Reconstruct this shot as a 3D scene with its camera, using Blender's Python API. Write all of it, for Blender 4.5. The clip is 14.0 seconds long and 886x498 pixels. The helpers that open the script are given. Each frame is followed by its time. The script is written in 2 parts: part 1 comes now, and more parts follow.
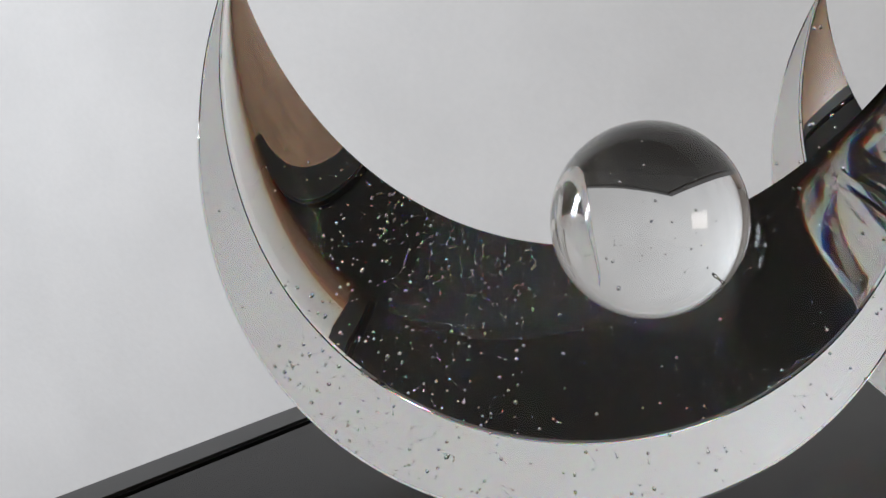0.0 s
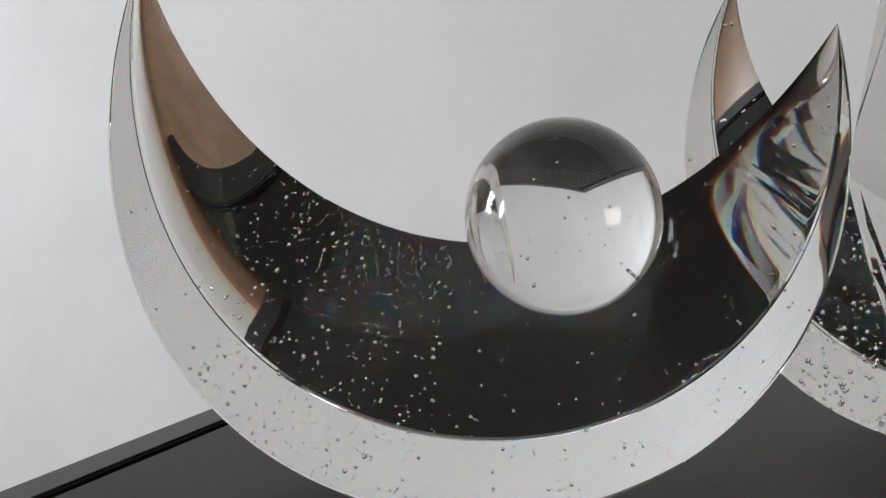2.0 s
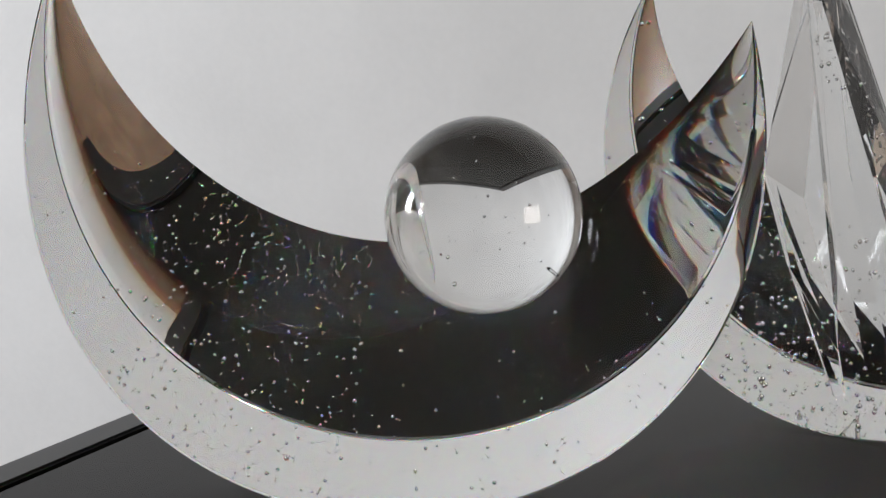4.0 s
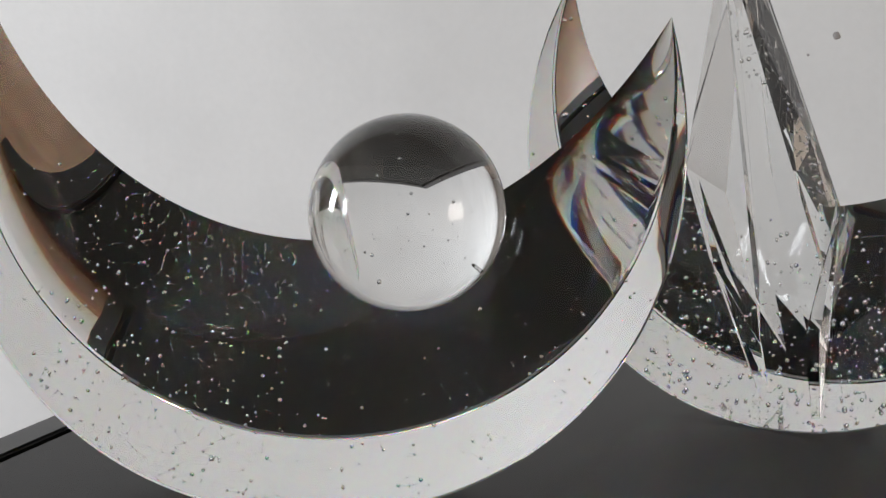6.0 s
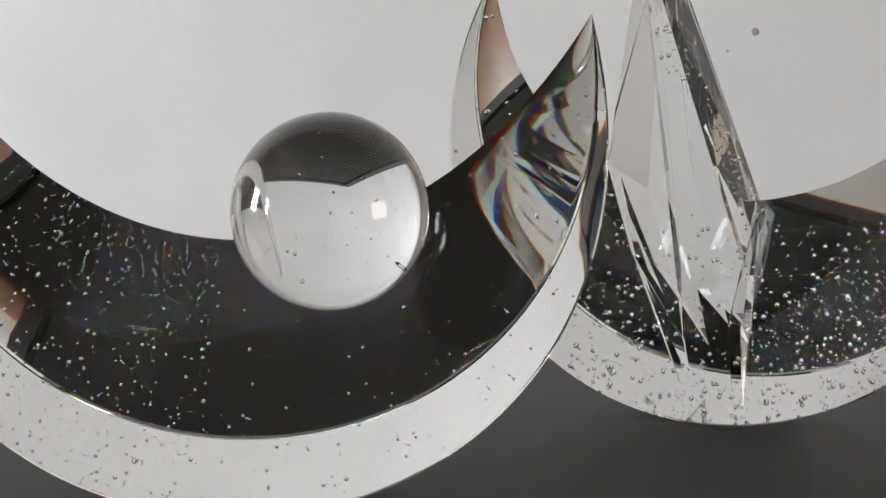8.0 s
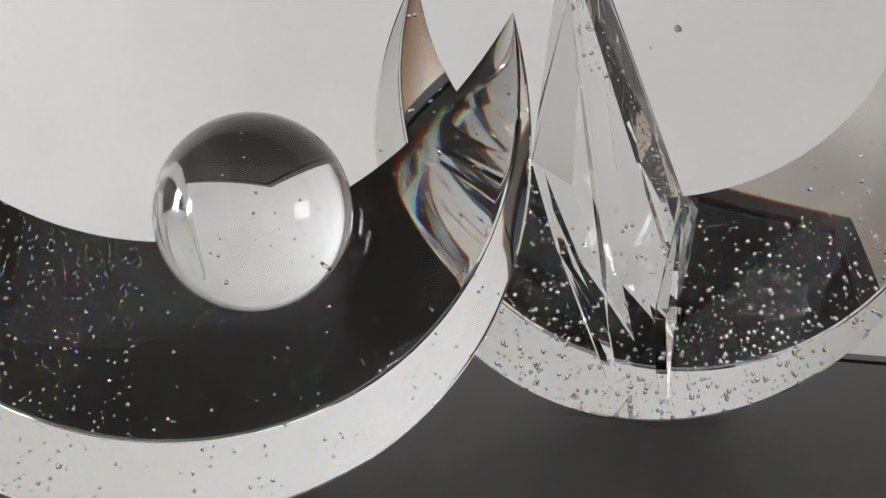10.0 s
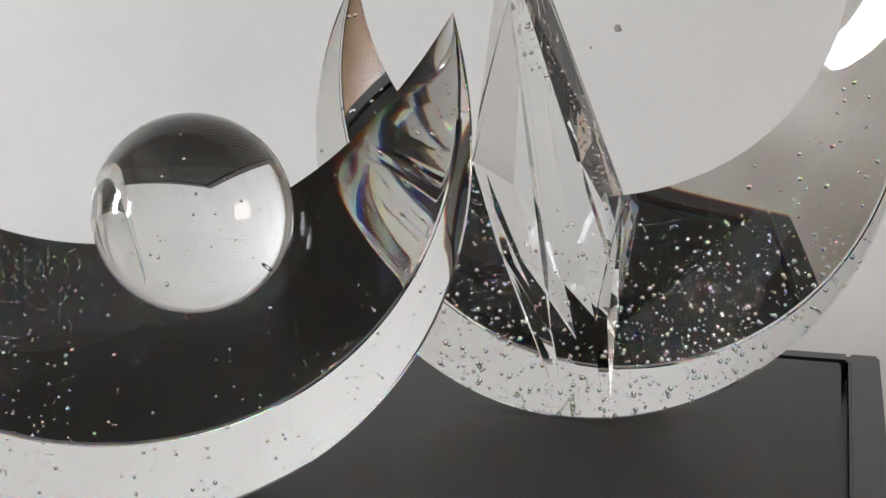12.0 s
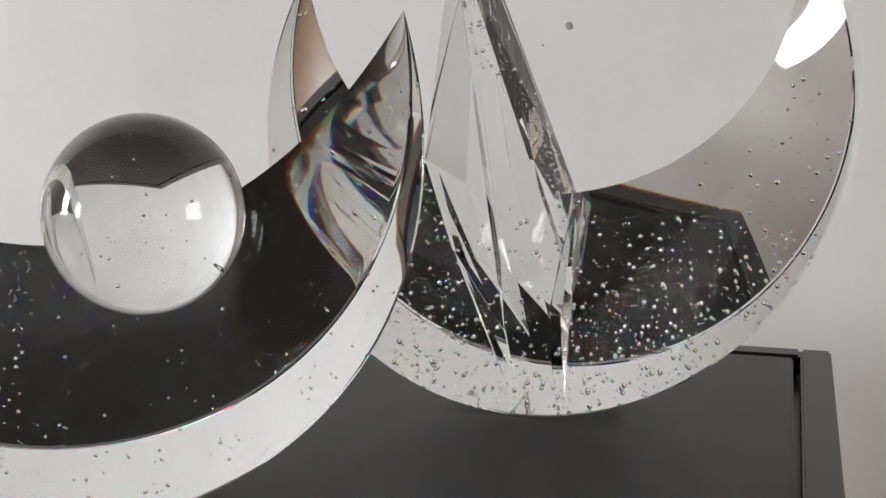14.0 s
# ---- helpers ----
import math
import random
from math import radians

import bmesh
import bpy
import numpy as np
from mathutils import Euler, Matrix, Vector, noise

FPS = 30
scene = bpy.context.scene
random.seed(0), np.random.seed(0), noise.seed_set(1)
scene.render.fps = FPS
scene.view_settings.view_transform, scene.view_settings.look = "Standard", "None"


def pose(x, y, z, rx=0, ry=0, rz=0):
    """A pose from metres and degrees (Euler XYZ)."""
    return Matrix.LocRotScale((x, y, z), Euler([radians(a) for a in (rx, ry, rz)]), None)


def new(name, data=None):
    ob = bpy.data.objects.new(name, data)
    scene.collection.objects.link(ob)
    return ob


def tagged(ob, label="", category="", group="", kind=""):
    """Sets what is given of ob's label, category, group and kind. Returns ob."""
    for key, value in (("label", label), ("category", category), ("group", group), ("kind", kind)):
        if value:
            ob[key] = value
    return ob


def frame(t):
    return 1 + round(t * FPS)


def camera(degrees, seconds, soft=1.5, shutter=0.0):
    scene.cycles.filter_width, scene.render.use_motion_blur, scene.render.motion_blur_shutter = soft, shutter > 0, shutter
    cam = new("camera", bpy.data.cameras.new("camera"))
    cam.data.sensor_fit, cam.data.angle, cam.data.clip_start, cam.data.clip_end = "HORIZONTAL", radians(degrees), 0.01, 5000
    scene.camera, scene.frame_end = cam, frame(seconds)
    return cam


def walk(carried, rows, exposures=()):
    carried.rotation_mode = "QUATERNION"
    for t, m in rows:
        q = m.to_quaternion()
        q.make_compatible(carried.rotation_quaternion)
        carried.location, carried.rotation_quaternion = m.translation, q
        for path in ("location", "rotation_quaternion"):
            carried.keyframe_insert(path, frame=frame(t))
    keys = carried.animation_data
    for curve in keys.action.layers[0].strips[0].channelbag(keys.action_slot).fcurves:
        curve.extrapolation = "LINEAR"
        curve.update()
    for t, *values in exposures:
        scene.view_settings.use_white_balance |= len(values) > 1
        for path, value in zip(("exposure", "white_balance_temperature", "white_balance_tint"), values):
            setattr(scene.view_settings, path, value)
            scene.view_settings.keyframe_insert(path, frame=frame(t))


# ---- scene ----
cam = camera(30.8, 14.0, soft=1.5)
# seconds, x, y, z, yaw, pitch, lean
ROWS = [
    (0.0, 0.0000, 0.0000, 0.1875, 29.022, -9.908, 2.212),
    (0.5, 0.0008, 0.0008, 0.1871, 28.317, -9.859, 2.205),
    (1.0, 0.0007, 0.0010, 0.1872, 27.493, -9.855, 2.081),
    (1.5, 0.0013, 0.0013, 0.1871, 26.794, -9.829, 2.031),
    (2.0, 0.0014, 0.0016, 0.1871, 26.157, -9.821, 2.056),
    (2.5, 0.0014, 0.0019, 0.1870, 25.438, -9.803, 1.977),
    (3.0, 0.0018, 0.0027, 0.1865, 24.792, -9.756, 1.955),
    (5.5, 0.0039, 0.0025, 0.1871, 21.452, -9.747, 1.756),
    (6.0, 0.0042, 0.0034, 0.1872, 20.875, -9.768, 1.732),
    (6.5, 0.0042, 0.0039, 0.1870, 20.284, -9.756, 1.665),
    (7.0, 0.0049, 0.0036, 0.1876, 19.558, -9.807, 1.675),
    (7.5, 0.0050, 0.0042, 0.1874, 18.813, -9.785, 1.624),
    (8.0, 0.0048, 0.0042, 0.1874, 18.185, -9.789, 1.579),
    (10.5, 0.0067, 0.0053, 0.1872, 15.081, -9.731, 1.282),
    (11.0, 0.0067, 0.0053, 0.1871, 14.563, -9.707, 1.296),
    (11.5, 0.0070, 0.0053, 0.1872, 14.081, -9.708, 1.250),
    (12.0, 0.0072, 0.0053, 0.1872, 13.615, -9.704, 1.236),
    (12.5, 0.0076, 0.0056, 0.1873, 13.177, -9.728, 1.156),
    (13.0, 0.0075, 0.0057, 0.1872, 12.734, -9.714, 1.121),
    (13.5, 0.0078, 0.0065, 0.1872, 12.262, -9.732, 1.061),
    (14.0, 0.0075, 0.0066, 0.1874, 11.967, -9.751, 1.065),
]
walk(cam, [(t, pose(x, y, z, 0, 0, yaw) @ pose(0, 0, 0, 90 + pitch) @ pose(0, 0, 0, 0, 0, lean))
           for t, x, y, z, yaw, pitch, lean in ROWS], [(0.0, -0.03, 6400, 10), (5.0, 0.05, 6490, 10), (14.0, 0.21, 6590, 10)])

# ---- light ----
world = bpy.data.worlds.new("world")
scene.world = world
world.use_nodes = True
wn = world.node_tree
sky = wn.nodes.new("ShaderNodeTexSky")
sky.sky_type = "NISHITA"
sky.sun_disc = False
sky.sun_elevation, sky.sun_rotation = radians(35), radians(120)
wn.links.new(sky.outputs[0], wn.nodes["Background"].inputs[0])
wn.nodes["Background"].inputs[1].default_value = 0.12


def area(name, m, w, hgt, power, colour):
    lamp = bpy.data.lights.new(name, "AREA")
    lamp.shape, lamp.size, lamp.size_y, lamp.energy, lamp.color = "RECTANGLE", w, hgt, power, colour
    ob = new(name, lamp)
    ob.matrix_world = m
    return ob


WINDOWS = ((-0.15, 0.44), (-1.2, 0.34))  # middle along the west wall, width
WIN_Z0, WIN_Z1 = 0.0, 0.8
for wy, ww in WINDOWS:
    for side in (-0.25, 0.25):  # one for each casement
        area("window_daylight", pose(-2.53, wy + side * ww, (WIN_Z0 + WIN_Z1) / 2, 0, -90, 0), WIN_Z1 - WIN_Z0 - 0.1, 0.34 * ww, 46.5 * ww, (0.893, 0.943, 1.0))
# added warm lamp on the unseen east side, brightening the north wall's right
area("window_daylight", pose(2.53, 0.0, 0.45, 0, 90, 0), 0.8, 1.0, 16, (1.0, 0.88, 0.78))


# ---- materials ----
def material(name, base, rough=0.5, metal=0.0, grain=40.0, amount=0.06, bump=0.02, broad=3.0, broad_amount=0.05, gloss=0.5):
    """A surface with fine grain and broad mottling on its base colour, and a fine relief."""
    m = bpy.data.materials.new(name)
    m.use_nodes = True
    nt = m.node_tree
    n, l = nt.nodes, nt.links
    b = n["Principled BSDF"]
    b.inputs["Roughness"].default_value, b.inputs["Metallic"].default_value = rough, metal
    co = n.new("ShaderNodeTexCoord")
    fine, wide = n.new("ShaderNodeTexNoise"), n.new("ShaderNodeTexNoise")
    fine.inputs["Scale"].default_value, wide.inputs["Scale"].default_value = grain, broad
    fine.inputs["Detail"].default_value, wide.inputs["Detail"].default_value = 5, 4
    l.new(co.outputs["Object"], fine.inputs["Vector"]), l.new(co.outputs["Object"], wide.inputs["Vector"])
    last = None
    for tex, a in ((fine, amount), (wide, broad_amount)):
        r = n.new("ShaderNodeMapRange")
        r.inputs["From Min"].default_value, r.inputs["From Max"].default_value = 0.3, 0.7
        r.inputs["To Min"].default_value, r.inputs["To Max"].default_value = 1 - a, 1 + a
        l.new(tex.outputs["Fac"], r.inputs["Value"])
        if last is None:
            last = r.outputs[0]
        else:
            mul = n.new("ShaderNodeMath")
            mul.operation = "MULTIPLY"
            l.new(last, mul.inputs[0]), l.new(r.outputs[0], mul.inputs[1])
            last = mul.outputs[0]
    vm = n.new("ShaderNodeVectorMath")
    vm.operation = "SCALE"
    vm.inputs[0].default_value = base
    l.new(last, vm.inputs["Scale"])
    l.new(vm.outputs[0], b.inputs["Base Color"])
    if bump:
        bp = n.new("ShaderNodeBump")
        bp.inputs["Strength"].default_value, bp.inputs["Distance"].default_value = 0.5, bump
        l.new(fine.outputs["Fac"], bp.inputs["Height"])
        l.new(bp.outputs[0], b.inputs["Normal"])
    b.inputs["Specular IOR Level"].default_value = gloss
    return m


def glass_material(name, ior, tint=(0.985, 0.99, 0.985)):
    m = bpy.data.materials.new(name)
    m.use_nodes = True
    b = m.node_tree.nodes["Principled BSDF"]
    b.inputs["Base Color"].default_value = (*tint, 1)
    b.inputs["Roughness"].default_value = 0.0
    b.inputs["IOR"].default_value = ior
    b.inputs["Transmission Weight"].default_value = 1.0
    return m


# the plaster's broad mottling also paints in faint light patches cast through the glass
PLASTER = material("white_plaster", (0.79, 0.785, 0.775), 0.62, grain=160, amount=0.012, bump=0.0005, broad=6, broad_amount=0.06)
CEILING = material("ceiling_paint", (0.36, 0.35, 0.33), 0.85, grain=90, amount=0.02, bump=0.001)
WOOD = material("oak_floor", (0.20, 0.12, 0.075), 0.35, grain=30, amount=0.25, bump=0.001, broad=1.4, broad_amount=0.2)
LACQUER = material("dark_lacquer", (0.0150, 0.0143, 0.0130), 0.27, grain=220, amount=0.10, bump=0.0, broad=9, broad_amount=0.15, gloss=0.08)
LACQUER_EDGE = material("dark_lacquer_edge", (0.015, 0.0147, 0.0138), 0.32, grain=220, amount=0.06, bump=0.0, broad=9, broad_amount=0.12, gloss=0.3)
GROOVE = material("groove_black", (0.008, 0.008, 0.008), 0.7)
FRAME = material("window_paint", (0.8, 0.8, 0.78), 0.4, grain=60, amount=0.02, bump=0.0003)
KNOCK = material("bare_plaster", (0.36, 0.34, 0.33), 0.9)
GREY = material("grey_plaster", (0.30, 0.29, 0.28), 0.8, grain=120, amount=0.03, bump=0.0006)
EAST = material("warm_plaster", (0.78, 0.66, 0.54), 0.8, grain=120, amount=0.03, bump=0.0006)
GLASS = glass_material("clear_cast_glass", 1.5)


def spectral_glass(name, ior, spread, share):
    """Clear glass that bends five bands of light, from red to blue, a little differently."""
    m = bpy.data.materials.new(name)
    m.use_nodes = True
    n, l = m.node_tree.nodes, m.node_tree.links
    n.remove(n["Principled BSDF"])
    last = None
    for k, colour in enumerate(((0.55, 0, 0, 1), (0.45, 0.3, 0, 1), (0, 0.4, 0, 1), (0, 0.3, 0.45, 1), (0, 0, 0.55, 1))):
        g = n.new("ShaderNodeBsdfGlass")
        g.inputs["Color"].default_value, g.inputs["Roughness"].default_value = colour, 0.0
        g.inputs["IOR"].default_value = ior + spread * (k - 2) / 2
        if last is None:
            last = g.outputs[0]
        else:
            add = n.new("ShaderNodeAddShader")
            l.new(last, add.inputs[0]), l.new(g.outputs[0], add.inputs[1])
            last = add.outputs[0]
    plain = n.new("ShaderNodeBsdfGlass")
    plain.inputs["Color"].default_value, plain.inputs["Roughness"].default_value, plain.inputs["IOR"].default_value = (1, 1, 1, 1), 0.0, ior
    mix = n.new("ShaderNodeMixShader")
    mix.inputs[0].default_value = share
    l.new(plain.outputs[0], mix.inputs[1]), l.new(last, mix.inputs[2])
    l.new(mix.outputs[0], n["Material Output"].inputs["Surface"])
    return m


GLASS_BACK = spectral_glass("clear_cast_glass_back", 1.5, 0.008, 0.42)
GLASS_CUT = glass_material("cut_glass_facets", 1.5)
PANE = glass_material("window_glass", 1.45, (1, 1, 1))


# ---- meshes ----
def mesh_of(name, bm, mat, smooth=False):
    bmesh.ops.recalc_face_normals(bm, faces=bm.faces)
    me = bpy.data.meshes.new(name)
    bm.to_mesh(me)
    bm.free()
    if smooth:
        me.shade_smooth()
    me.materials.append(mat)
    return me


def part(name, bm, mat, parent=None, label="", smooth=False):
    ob = new(name, mesh_of(name, bm, mat, smooth))
    ob.parent = parent
    if label:
        ob["label"] = label
    return ob


def box(lo, hi, bevel=0.0, bm=None):
    bm = bm or bmesh.new()
    r = bmesh.ops.create_cube(bm, size=1)
    lo, hi = Vector(lo), Vector(hi)
    for v in r["verts"]:
        v.co = Vector([lo[i] + (v.co[i] + 0.5) * (hi[i] - lo[i]) for i in range(3)])
    if bevel:
        edges = list({e for v in r["verts"] for e in v.link_edges})
        bmesh.ops.bevel(bm, geom=edges, offset=bevel, segments=2, affect="EDGES")
    return bm


def setting(name, bm, mat, label, category):
    return tagged(part(name, bm, mat), label, category, kind="structure")


# ---- the room ----
X0, X1, Y0, Y1, Z0, Z1 = -2.6, 2.6, -4.0, 1.05, -0.95, 1.75
T = 0.2
setting("floor", box((X0 - T, Y0 - T, Z0 - T), (X1 + T, Y1 + T, Z0)), WOOD, "warm brown oak floor of the gallery room", "floor")
setting("ceiling", box((X0 - T, Y0 - T, Z1), (X1 + T, Y1 + T, Z1 + T)), CEILING, "plain grey painted ceiling of the room", "ceiling")
setting("wall_north", box((X0 - T, Y1, Z0), (X1 + T, Y1 + T, Z1)), PLASTER, "matt white plaster wall behind the dark plinth", "wall")


def wall_with_openings(name, lo, hi, axis, openings, z0, z1, label, mat=None):
    bm = bmesh.new()
    edges = [lo[axis]] + [v for o in sorted(openings) for v in o] + [hi[axis]]
    for k, (p, q) in enumerate(zip(edges, edges[1:])):
        for r, t in (((lo[2], hi[2]),) if k % 2 == 0 else ((lo[2], z0), (z1, hi[2]))):
            l2, h2 = list(lo), list(hi)
            l2[axis], h2[axis], l2[2], h2[2] = p, q, r, t
            box(l2, h2, bm=bm)
    return setting(name, bm, mat or PLASTER, label, "wall")


wall_with_openings("wall_west", (X0 - T, Y0 - T, Z0), (X0, Y1, Z1), 1, [(y - w / 2, y + w / 2) for y, w in WINDOWS], WIN_Z0, WIN_Z1,
                   "white plaster side wall with two narrow windows")
setting("wall_south", box((X0, Y0 - T, Z0), (X1, Y0, Z1)), GREY, "plain grey plaster wall of the room", "wall")
# the east opening is added for the warm lamp
wall_with_openings("wall_east", (X1, Y0 - T, Z0), (X1 + T, Y1, Z1), 1, [(-0.55, 0.55)], WIN_Z0, 0.9, "warm beige plaster side wall with one added window", EAST)


def window(name, m, w, h, label):
    root = new(name)
    root.matrix_world = m
    tagged(root, label, "window", kind="structure")
    d = 0.03
    for n, lo, hi in (("window_frame", (-w / 2, -d, 0), (-w / 2 + 0.06, d, h)), ("window_frame", (w / 2 - 0.06, -d, 0), (w / 2, d, h)),
                      ("window_frame", (-w / 2 + 0.06, -d, h - 0.06), (w / 2 - 0.06, d, h)), ("window_frame", (-w / 2 + 0.06, -d, 0), (w / 2 - 0.06, d, 0.06)),
                      ("mullion", (-0.03, -d, 0.06), (0.03, d, h - 0.06)), ("glazing_bar", (-w / 2 + 0.06, -0.015, h * 0.62), (-0.03, 0.015, h * 0.62 + 0.03)),
                      ("glazing_bar", (0.03, -0.015, h * 0.62), (w / 2 - 0.06, 0.015, h * 0.62 + 0.03))):
        part(n, box(lo, hi, 0.004), FRAME, root)
    for x in (-w / 4 - 0.008, w / 4 + 0.008):
        p = part("pane", box((x - w / 4 + 0.04, -0.003, 0.06), (x + w / 4 - 0.04, 0.003, h - 0.06)), PANE, root)
        p.visible_shadow = False
    return root


for k, (wy, ww) in enumerate(WINDOWS):
    window("window_%d" % (k + 1), pose(X0 - 0.1, wy, WIN_Z0, 0, 0, 90), ww, WIN_Z1 - WIN_Z0, "narrow added unseen white framed window with two glazed casements")
# unseen window added round the east lamp
window("window_3", pose(X1 + 0.1, 0.0, WIN_Z0, 0, 0, 90), 1.1, 0.9, "added unseen white framed window with two glazed casements")

# small dark knocks in the plaster behind the plinth
for k, (x, z, r) in enumerate(((-0.133, 0.155, 0.0026), (-0.150, 0.142, 0.0009))):
    bm = bmesh.new()
    bmesh.ops.create_icosphere(bm, subdivisions=2, radius=r)
    for v in bm.verts:
        v.co.y *= 0.12
        v.co.x *= 1 + 0.5 * noise.noise(v.co * 400)
    mark = part("plaster_knock", bm, KNOCK, None, smooth=True)
    mark.location = (x, Y1, z)
    tagged(mark, "small grey knock in the white plaster wall", "wall mark", group="knocks in the plaster", kind="structure")

# ---- the plinth ----
PX0, PX1, PY0, PY1, GW = -0.3777, 0.0362, 0.37, 0.835, 0.0188
plinth = tagged(new("plinth"), "dark grey lacquered display plinth with a grooved top", "plinth")
plinth.location = (0, 0, Z0)


def plinth_part(name, bm, mat, label=""):
    bmesh.ops.translate(bm, verts=bm.verts, vec=(0, 0, -Z0))
    return part(name, bm, mat, plinth, label)


plinth_part("body", box((PX0, PY0, Z0), (PX1, PY1, -0.012), 0.002), LACQUER_EDGE)
G = 0.0035
for lo, hi in (((PX0, PY0), (PX0 + GW - G, PY1)), ((PX1 - GW + G, PY0), (PX1, PY1)),
               ((PX0 + GW - G, PY1 - GW + G), (PX1 - GW + G, PY1)), ((PX0 + GW - G, PY0), (PX1 - GW + G, PY0 + GW - G))):
    plinth_part("rim", box((*lo, -0.0118), (*hi, 0), 0.0012), LACQUER_EDGE)
plinth_part("top_panel", box((PX0 + GW, PY0 + GW, -0.0118), (PX1 - GW, PY1 - GW, -0.0005), 0.001), LACQUER, "satin dark grey panel")



# ---- the glass ----
def polar(base, waves):
    """A radius that varies with the angle: base and rows of (times, cosine, sine)."""
    return lambda a: base + sum(c * math.cos(k * a) + d * math.sin(k * a) for k, c, d in waves)


def crossing(R, rim, ci, hollow, side):
    """The angle round ci, right (side 1) or left (-1), at which the hollow's edge meets the outer rim."""
    lo, hi = -math.pi / 2, -math.pi / 2 + side * math.pi
    for _ in range(60):
        mid = (lo + hi) / 2
        r = hollow(mid)
        x, z = ci[0] + r * math.cos(mid), ci[1] + r * math.sin(mid) - R
        if math.hypot(x, z) < rim(math.atan2(z, x)):
            lo = mid
        else:
            hi = mid
    return lo


def crescent(R, rim, ci, hollow, front, back, swell, fade, taper, steps=220, across=24, chamfer=0.0009):
    """A crescent that stands on z = 0, between a rim about (0, R) and a hollow about ci. Its front and back are
    cones that part from the sharp inner edge by front and back metres a metre; the back's rise begins swell times as steep and
    flattens by fade towards the rim, which narrows by taper metres a metre towards the back."""
    i0, i1 = crossing(R, rim, ci, hollow, -1), crossing(R, rim, ci, hollow, 1)
    ends = []
    for a in (i0, i1):
        r = hollow(a)
        ends.append(math.atan2(ci[1] + r * math.sin(a) - R, ci[0] + r * math.cos(a)))
    o0, o1 = ends

    def behind(inner, outer, v, cut):
        """A place on the back, the share v of the way from the sharp edge to the rim."""
        span = math.hypot(outer[0] - inner[0], outer[1] - inner[1])
        w = v * (1 - taper * back * (swell - fade)) - cut / max(span, 1e-4)
        x, z = inner[0] + (outer[0] - inner[0]) * w, inner[1] + (outer[1] - inner[1]) * w
        rise = max(0.0, math.hypot(x - ci[0], z - ci[1]) - hollow(math.atan2(z - ci[1], x - ci[0])))
        return x, back * rise * (swell - fade * v), z

    o0 = o0 - 2 * math.pi if o0 > 0 else o0
    bm = bmesh.new()
    rows = []
    for k in range(steps + 1):
        u = 0.5 - 0.5 * math.cos(math.pi * k / steps)
        ao, ai = o0 + (o1 - o0) * u, i0 + (i1 - i0) * u
        ro, ri = rim(ao), hollow(ai)
        O = (ro * math.cos(ao), R + ro * math.sin(ao))
        In = (ci[0] + ri * math.cos(ai), ci[1] + ri * math.sin(ai))
        if k in (0, steps):
            rows.append(bm.verts.new((O[0], 0, O[1])))
            continue
        f, b = [], []
        for j in range(across + 1):
            v = j / across
            x, z = In[0] + (O[0] - In[0]) * v, In[1] + (O[1] - In[1]) * v
            dx, dz = x - ci[0], z - ci[1]
            rise = max(0.0, math.hypot(dx, dz) - hollow(math.atan2(dz, dx)))
            cut = min(chamfer, 0.08 * rise)
            if j == across:
                # the edges of the rim are ground off a little
                f.append(bm.verts.new((x * (1 - cut / R), -front * (rise - cut), R + (z - R) * (1 - cut / R))))
                b.append(bm.verts.new(behind(In, O, v, cut)))
                f.append(bm.verts.new((x, -front * rise + cut, z)))
                bx, by, bz = behind(In, O, v, 0.0)
                b.append(bm.verts.new((bx, by - cut, bz)))
            else:
                f.append(bm.verts.new((x, -front * rise, z)))
                b.append(f[0] if j == 0 else bm.verts.new(behind(In, O, v, 0.0)))
        rows.append((f, b))
    for r0, r1 in zip(rows[1:-1], rows[2:-1]):
        (f0, b0), (f1, b1) = r0, r1
        for j in range(across + 1):
            bm.faces.new((f0[j], f0[j + 1], f1[j + 1], f1[j]))
            bm.faces.new((b0[j], b1[j], b1[j + 1], b0[j + 1])).material_index = 1
        bm.faces.new((f0[-1], b0[-1], b1[-1], f1[-1]))
    for (f, b), t in ((rows[1], rows[0]), (rows[-2], rows[-1])):
        for j in range(across + 1):
            bm.faces.new((f[j], f[j + 1], t))
            bm.faces.new((b[j], b[j + 1], t))
        bm.faces.new((f[-1], b[-1], t))
    bmesh.ops.recalc_face_normals(bm, faces=bm.faces)
    return bm


def sharpen(me, degrees=25):
    me.shade_smooth()
    bm = bmesh.new()
    bm.from_mesh(me)
    for e in bm.edges:
        e.smooth = not (len(e.link_faces) == 2 and e.calc_face_angle(0) > radians(degrees))
    for f in bm.faces:
        f.smooth = f.material_index != 2
    bm.to_mesh(me)
    bm.free()


def ball(r, centre=(0, 0, 0), u=96, v=64):
    bm = bmesh.new()
    bmesh.ops.create_uvsphere(bm, u_segments=u, v_segments=v, radius=r)
    bmesh.ops.translate(bm, verts=bm.verts, vec=centre)
    return bm


def carved(bm, other, operation):
    """The mesh of bm joined with, or cut by, other."""
    a, b = new("a", mesh_of("a", bm, GLASS)), new("b", mesh_of("b", other, GLASS))
    for o in (a, b):
        o.data.materials.append(GLASS_BACK)
        o.data.materials.append(GLASS_CUT)
    mod = a.modifiers.new("bool", "BOOLEAN")
    mod.object, mod.operation, mod.solver = b, operation, "EXACT"
    me = bpy.data.meshes.new_from_object(a.evaluated_get(bpy.context.evaluated_depsgraph_get()))
    for o in (a, b):
        bpy.data.objects.remove(o)
    return me


def grown(me):
    """A mesh made into a bmesh again."""
    bm = bmesh.new()
    bm.from_mesh(me)
    return bm


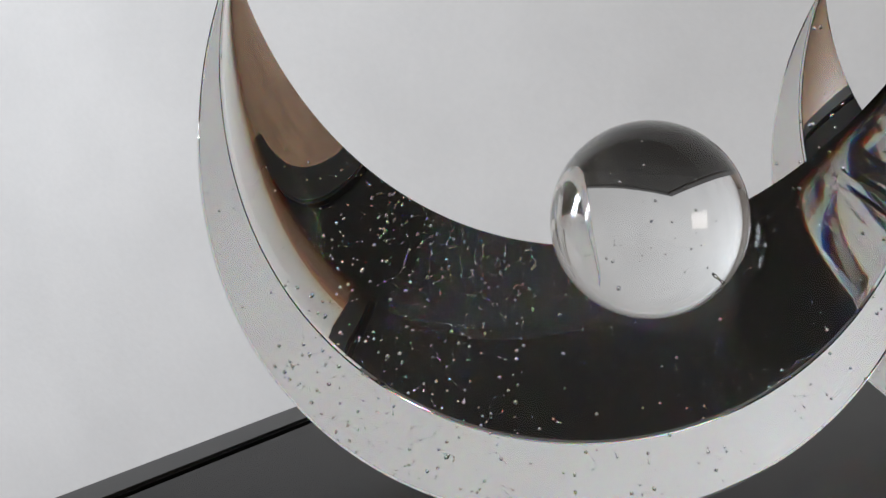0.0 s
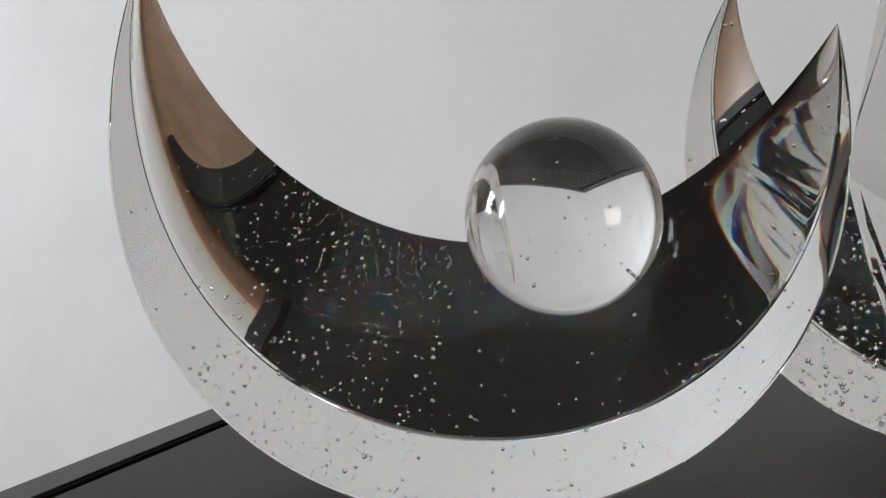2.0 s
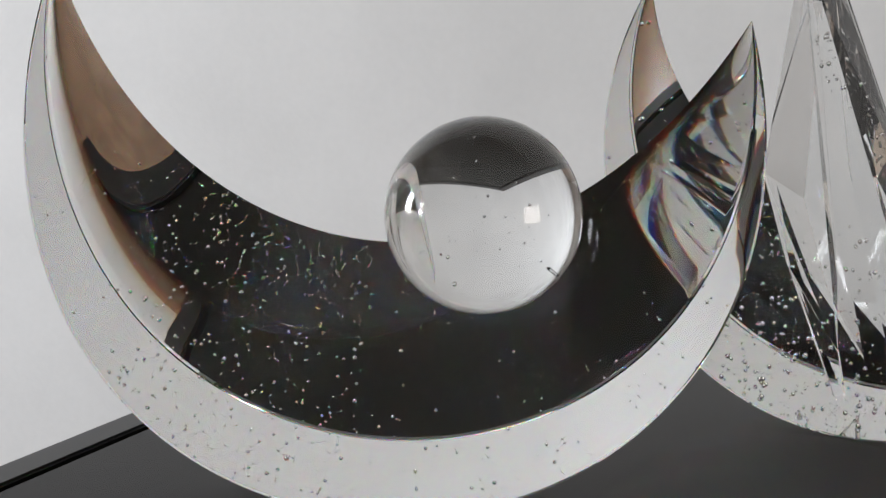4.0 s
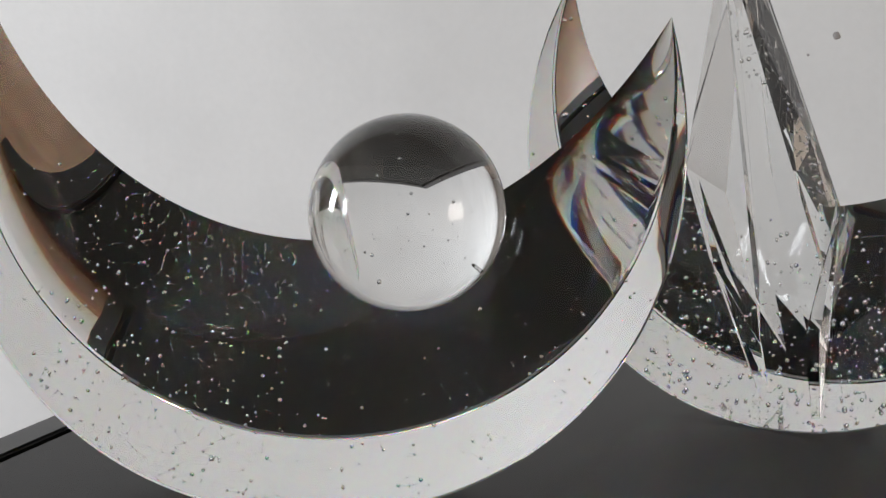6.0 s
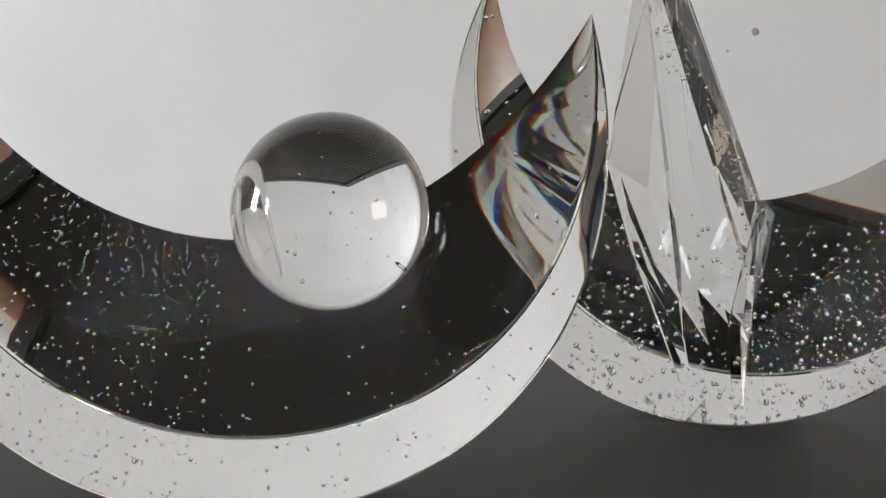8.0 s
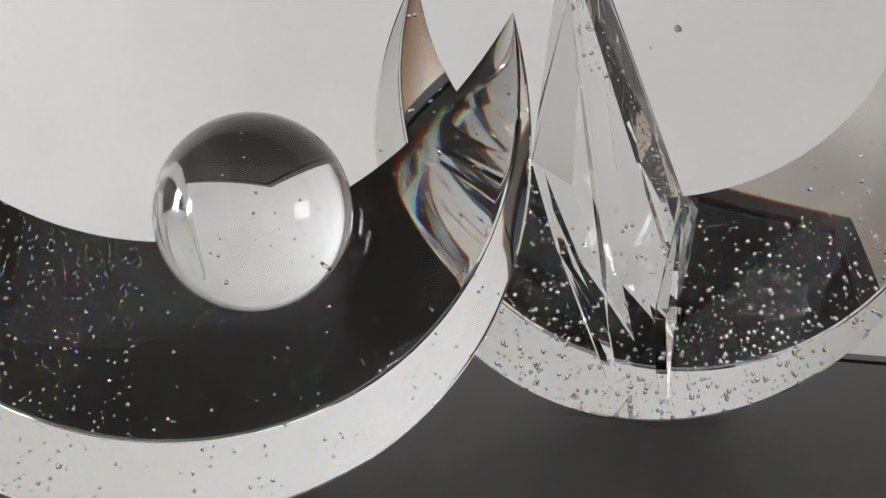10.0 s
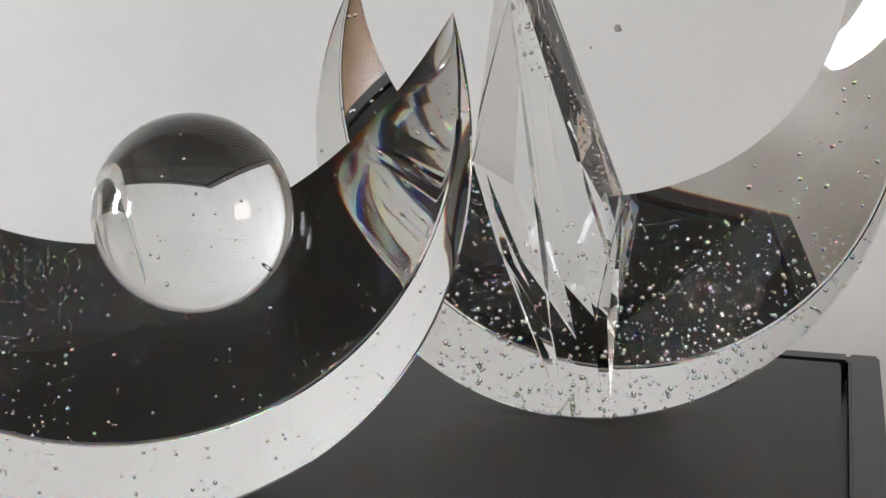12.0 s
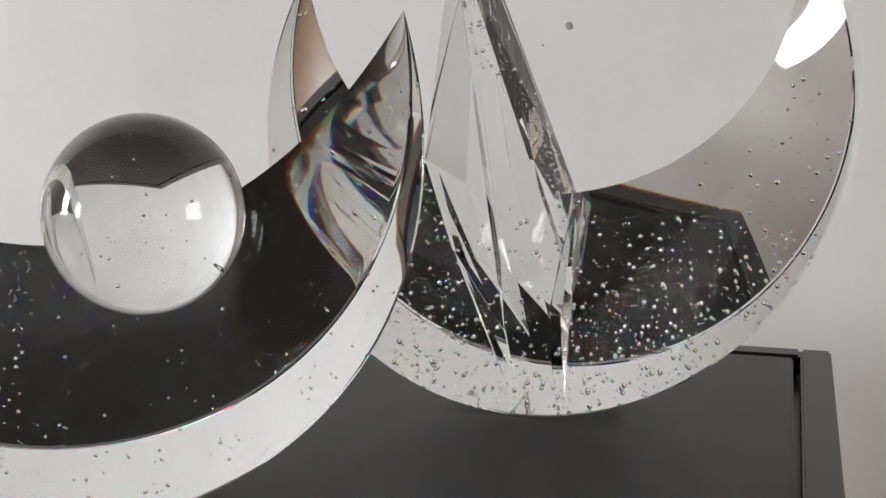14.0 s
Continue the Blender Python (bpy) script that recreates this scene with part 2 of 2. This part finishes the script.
# sculpture with the ball
moon = tagged(new("crescent_sculpture"), "clear cast glass crescent with bubbles, a ball in its hollow", "sculpture")
moon.matrix_world = pose(-0.2394, 0.5173, 0, 0, 0, 20.33)
A_R = 0.125
A_RIM = polar(0.13552, ((1, -0.00197, 0.01344), (2, -0.00592, -0.00151), (3, 0.00063, -0.00269)))
A_HOLLOW = polar(0.1396, ((2, -0.0021, 0.0055), (3, -0.0002, 0.0034)))
A_CI = (0.0072, 0.2368)
A_FRONT, A_BACK, A_BELLY = 0.3724, 0.528, (1.12, 0.20, 0.10)
BALL, BALL_R = (0.0319, -0.018, 0.1051), 0.0342
me = carved(crescent(A_R, A_RIM, A_CI, A_HOLLOW, A_FRONT, A_BACK, *A_BELLY), ball(BALL_R + 0.0004, BALL), "DIFFERENCE")
sharpen(me)
ob = new("crescent", me)
ob.parent = moon
orb = part("ball", ball(BALL_R, BALL), GLASS, moon, "clear glass ball", smooth=True)

# sculpture with the spire
sail = tagged(new("spire_sculpture"), "clear cast glass crescent with bubbles and a tall faceted spire", "sculpture")
sail.matrix_world = pose(-0.0931, 0.6993, 0, 0, 0, -8.82)
B_R = 0.130
B_RIM = polar(B_R + 0.0007, ((2, 0.0007, 0.0017),))
B_HOLLOW = polar(0.1082, ((2, 0.0023, -0.0036), (3, 0.0024, -0.0005)))
B_CI = (-0.0097, 0.1975)
B_FRONT, B_BACK, B_BELLY = 0.328, 0.6636, (0.73, -0.06, 0.07)


def hull(*places):
    bm = bmesh.new()
    for co in places:
        bm.verts.new(co)
    bmesh.ops.convex_hull(bm, input=bm.verts)
    for f in bm.faces:
        f.material_index = 2
    return bm


def blade(front, thick, tops, *more):
    """A tall glass blade: its front corners, a back parallel to them, and tops where the two run together."""
    back = [(x, y + thick, z - 0.018) for x, y, z in front]
    return hull(*tops, *[(x, y + 0.036, z) for x, y, z in tops], *front, *back, *more)


me = carved(crescent(B_R, B_RIM, B_CI, B_HOLLOW, B_FRONT, B_BACK, *B_BELLY),
            blade(((-0.0508, -0.0180, 0.1069), (-0.0371, -0.0185, 0.0684), (-0.0116, -0.0195, 0.0336), (-0.0188, -0.0137, 0.0653)), 0.062, ((-0.0452, -0.0040, 0.2010),)), "UNION")
# the slim dark facet under the first blade
me = carved(grown(me), hull((-0.0404, -0.0120, 0.0692), (-0.0370, -0.0165, 0.0668), (-0.0114, -0.0200, 0.0337), (-0.0099, -0.0260, 0.0160), (-0.0057, -0.0255, 0.0174),
                            (-0.0080, 0.0, 0.0200), (-0.0050, 0.0, 0.0370)), "UNION")
# the second blade, with a steep facet along its far side
me = carved(grown(me), blade(((-0.0206, -0.0085, 0.0644), (0.0074, -0.0175, 0.0425), (0.0109, -0.0135, 0.0689)), 0.062, ((-0.0369, -0.0040, 0.1852), (-0.0430, -0.0040, 0.1934)),
                             (0.0074, 0.0200, 0.0917), (0.0028, 0.0340, 0.0902)), "UNION")
# the narrow bright ridge from the waist to the foot
me = carved(grown(me), hull((0.0132, 0.0000, 0.0939), (0.0093, -0.0080, 0.0679), (0.0122, -0.0085, 0.0682), (0.0082, -0.0215, 0.0404), (0.0144, -0.0220, 0.0411),
                            (0.0160, -0.0305, 0.0080), (0.0197, -0.0305, 0.0084), (0.0100, 0.0, 0.0600), (0.0130, -0.01, 0.0120)), "UNION")
sharpen(me)
ob = new("cast_body", me)
ob.parent = sail


# ---- bubbles in the glass ----
def depth_in(x, y, z, R, rim, ci, hollow, front, back):
    """How deep a point lies in a crescent; negative outside."""
    h = math.hypot(x - ci[0], z - ci[1]) - hollow(math.atan2(z - ci[1], x - ci[0]))
    r = rim(math.atan2(z - R, x)) - math.hypot(x, z - R)
    return min((y + front * h) / math.hypot(1, front), (back * h - y) / math.hypot(1, back), r)


def bubbles(spots, parent, label):
    """Hollow spheres of air, their normals towards the air, joined into one mesh. spots: place, radius, stretch along an axis."""
    bm = bmesh.new()
    bmesh.ops.create_icosphere(bm, subdivisions=2, radius=1)
    base = np.array([v.co for v in bm.verts])
    faces = np.array([[v.index for v in f.verts][::-1] for f in bm.faces])
    bm.free()
    verts, polys = [], []
    for k, (co, r, axis, stretch) in enumerate(spots):
        ax = np.array(axis)
        pts = base * r
        pts = pts + np.outer(pts @ ax, ax) * (stretch - 1)
        verts.append(pts + np.array(co))
        polys.append(faces + k * len(base))
    me = bpy.data.meshes.new("bubbles")
    me.from_pydata(np.concatenate(verts).tolist(), [], np.concatenate(polys).tolist())
    me.shade_smooth()
    me.materials.append(GLASS)
    ob = new("bubbles", me)
    ob.parent = parent
    return tagged(ob, label, kind="stuff")


rng = random.Random(7)


def scatter(count, shape, dense, sizes, skew, keep=lambda x, y, z: True):
    spots = []
    R = shape[0]
    while len(spots) < count:
        x, z, y = rng.uniform(-R, R), rng.uniform(0, 1.5 * R), rng.uniform(-0.04, 0.006)
        r = sizes[0] + (sizes[1] - sizes[0]) * rng.random() ** skew
        if depth_in(x, y, z, *shape) < r + 0.0006 or rng.random() > dense(x, y, z) or not keep(x, y, z):
            continue
        out = Vector((x - shape[2][0], 0, z - shape[2][1])).normalized()
        spots.append(((x, y, z), r, out, 1.0 if rng.random() < 0.94 else rng.uniform(1.3, 2.0)))
    return spots


A_SHAPE = (A_R, A_RIM, A_CI, A_HOLLOW, A_FRONT, A_BACK * 0.84)
B_SHAPE = (B_R, B_RIM, B_CI, B_HOLLOW, B_FRONT, B_BACK * 0.72)
clear = Vector(BALL)
bubbles(scatter(430, A_SHAPE, lambda x, y, z: 1.0 if -0.095 < x < -0.01 else (0.30 if x > 0.0 else 0.22), (0.00034, 0.00080), 3.0,
                lambda x, y, z: (Vector((x, y, z)) - clear).length > BALL_R + 0.002), moon, "tiny round air bubbles")
bubbles(scatter(1050, B_SHAPE, lambda x, y, z: 1.0 if z < 0.09 else 0.25, (0.00034, 0.0012), 2.6), sail, "round air bubbles of many sizes")
# bubbles in the spire's second blade, thick along its steep side
spots = []
for _ in range(95):
    u, v = rng.random() ** 0.7, rng.random()
    x = -0.034 + 0.040 * u + 0.006 * v - 0.010 * (1 - u)
    spots.append(((x, 0.010 + 0.012 * rng.random(), 0.170 - 0.092 * u), 0.00035 + 0.0008 * rng.random() ** 2.5, (1, 0, 0), 1.0 if v < 0.8 else 1.8))
bubbles(spots, sail, "round air bubbles of the spire")
spots = []
while len(spots) < 80:
    v = Vector([rng.uniform(-1, 1) for _ in range(3)])
    if v.length < 0.9:
        r = 0.00016 + 0.0005 * rng.random() ** 3
        spots.append((tuple(clear + v * BALL_R), r, (0, 0, 1), 1.0))
bubbles(spots, orb, "tiny round air bubbles")
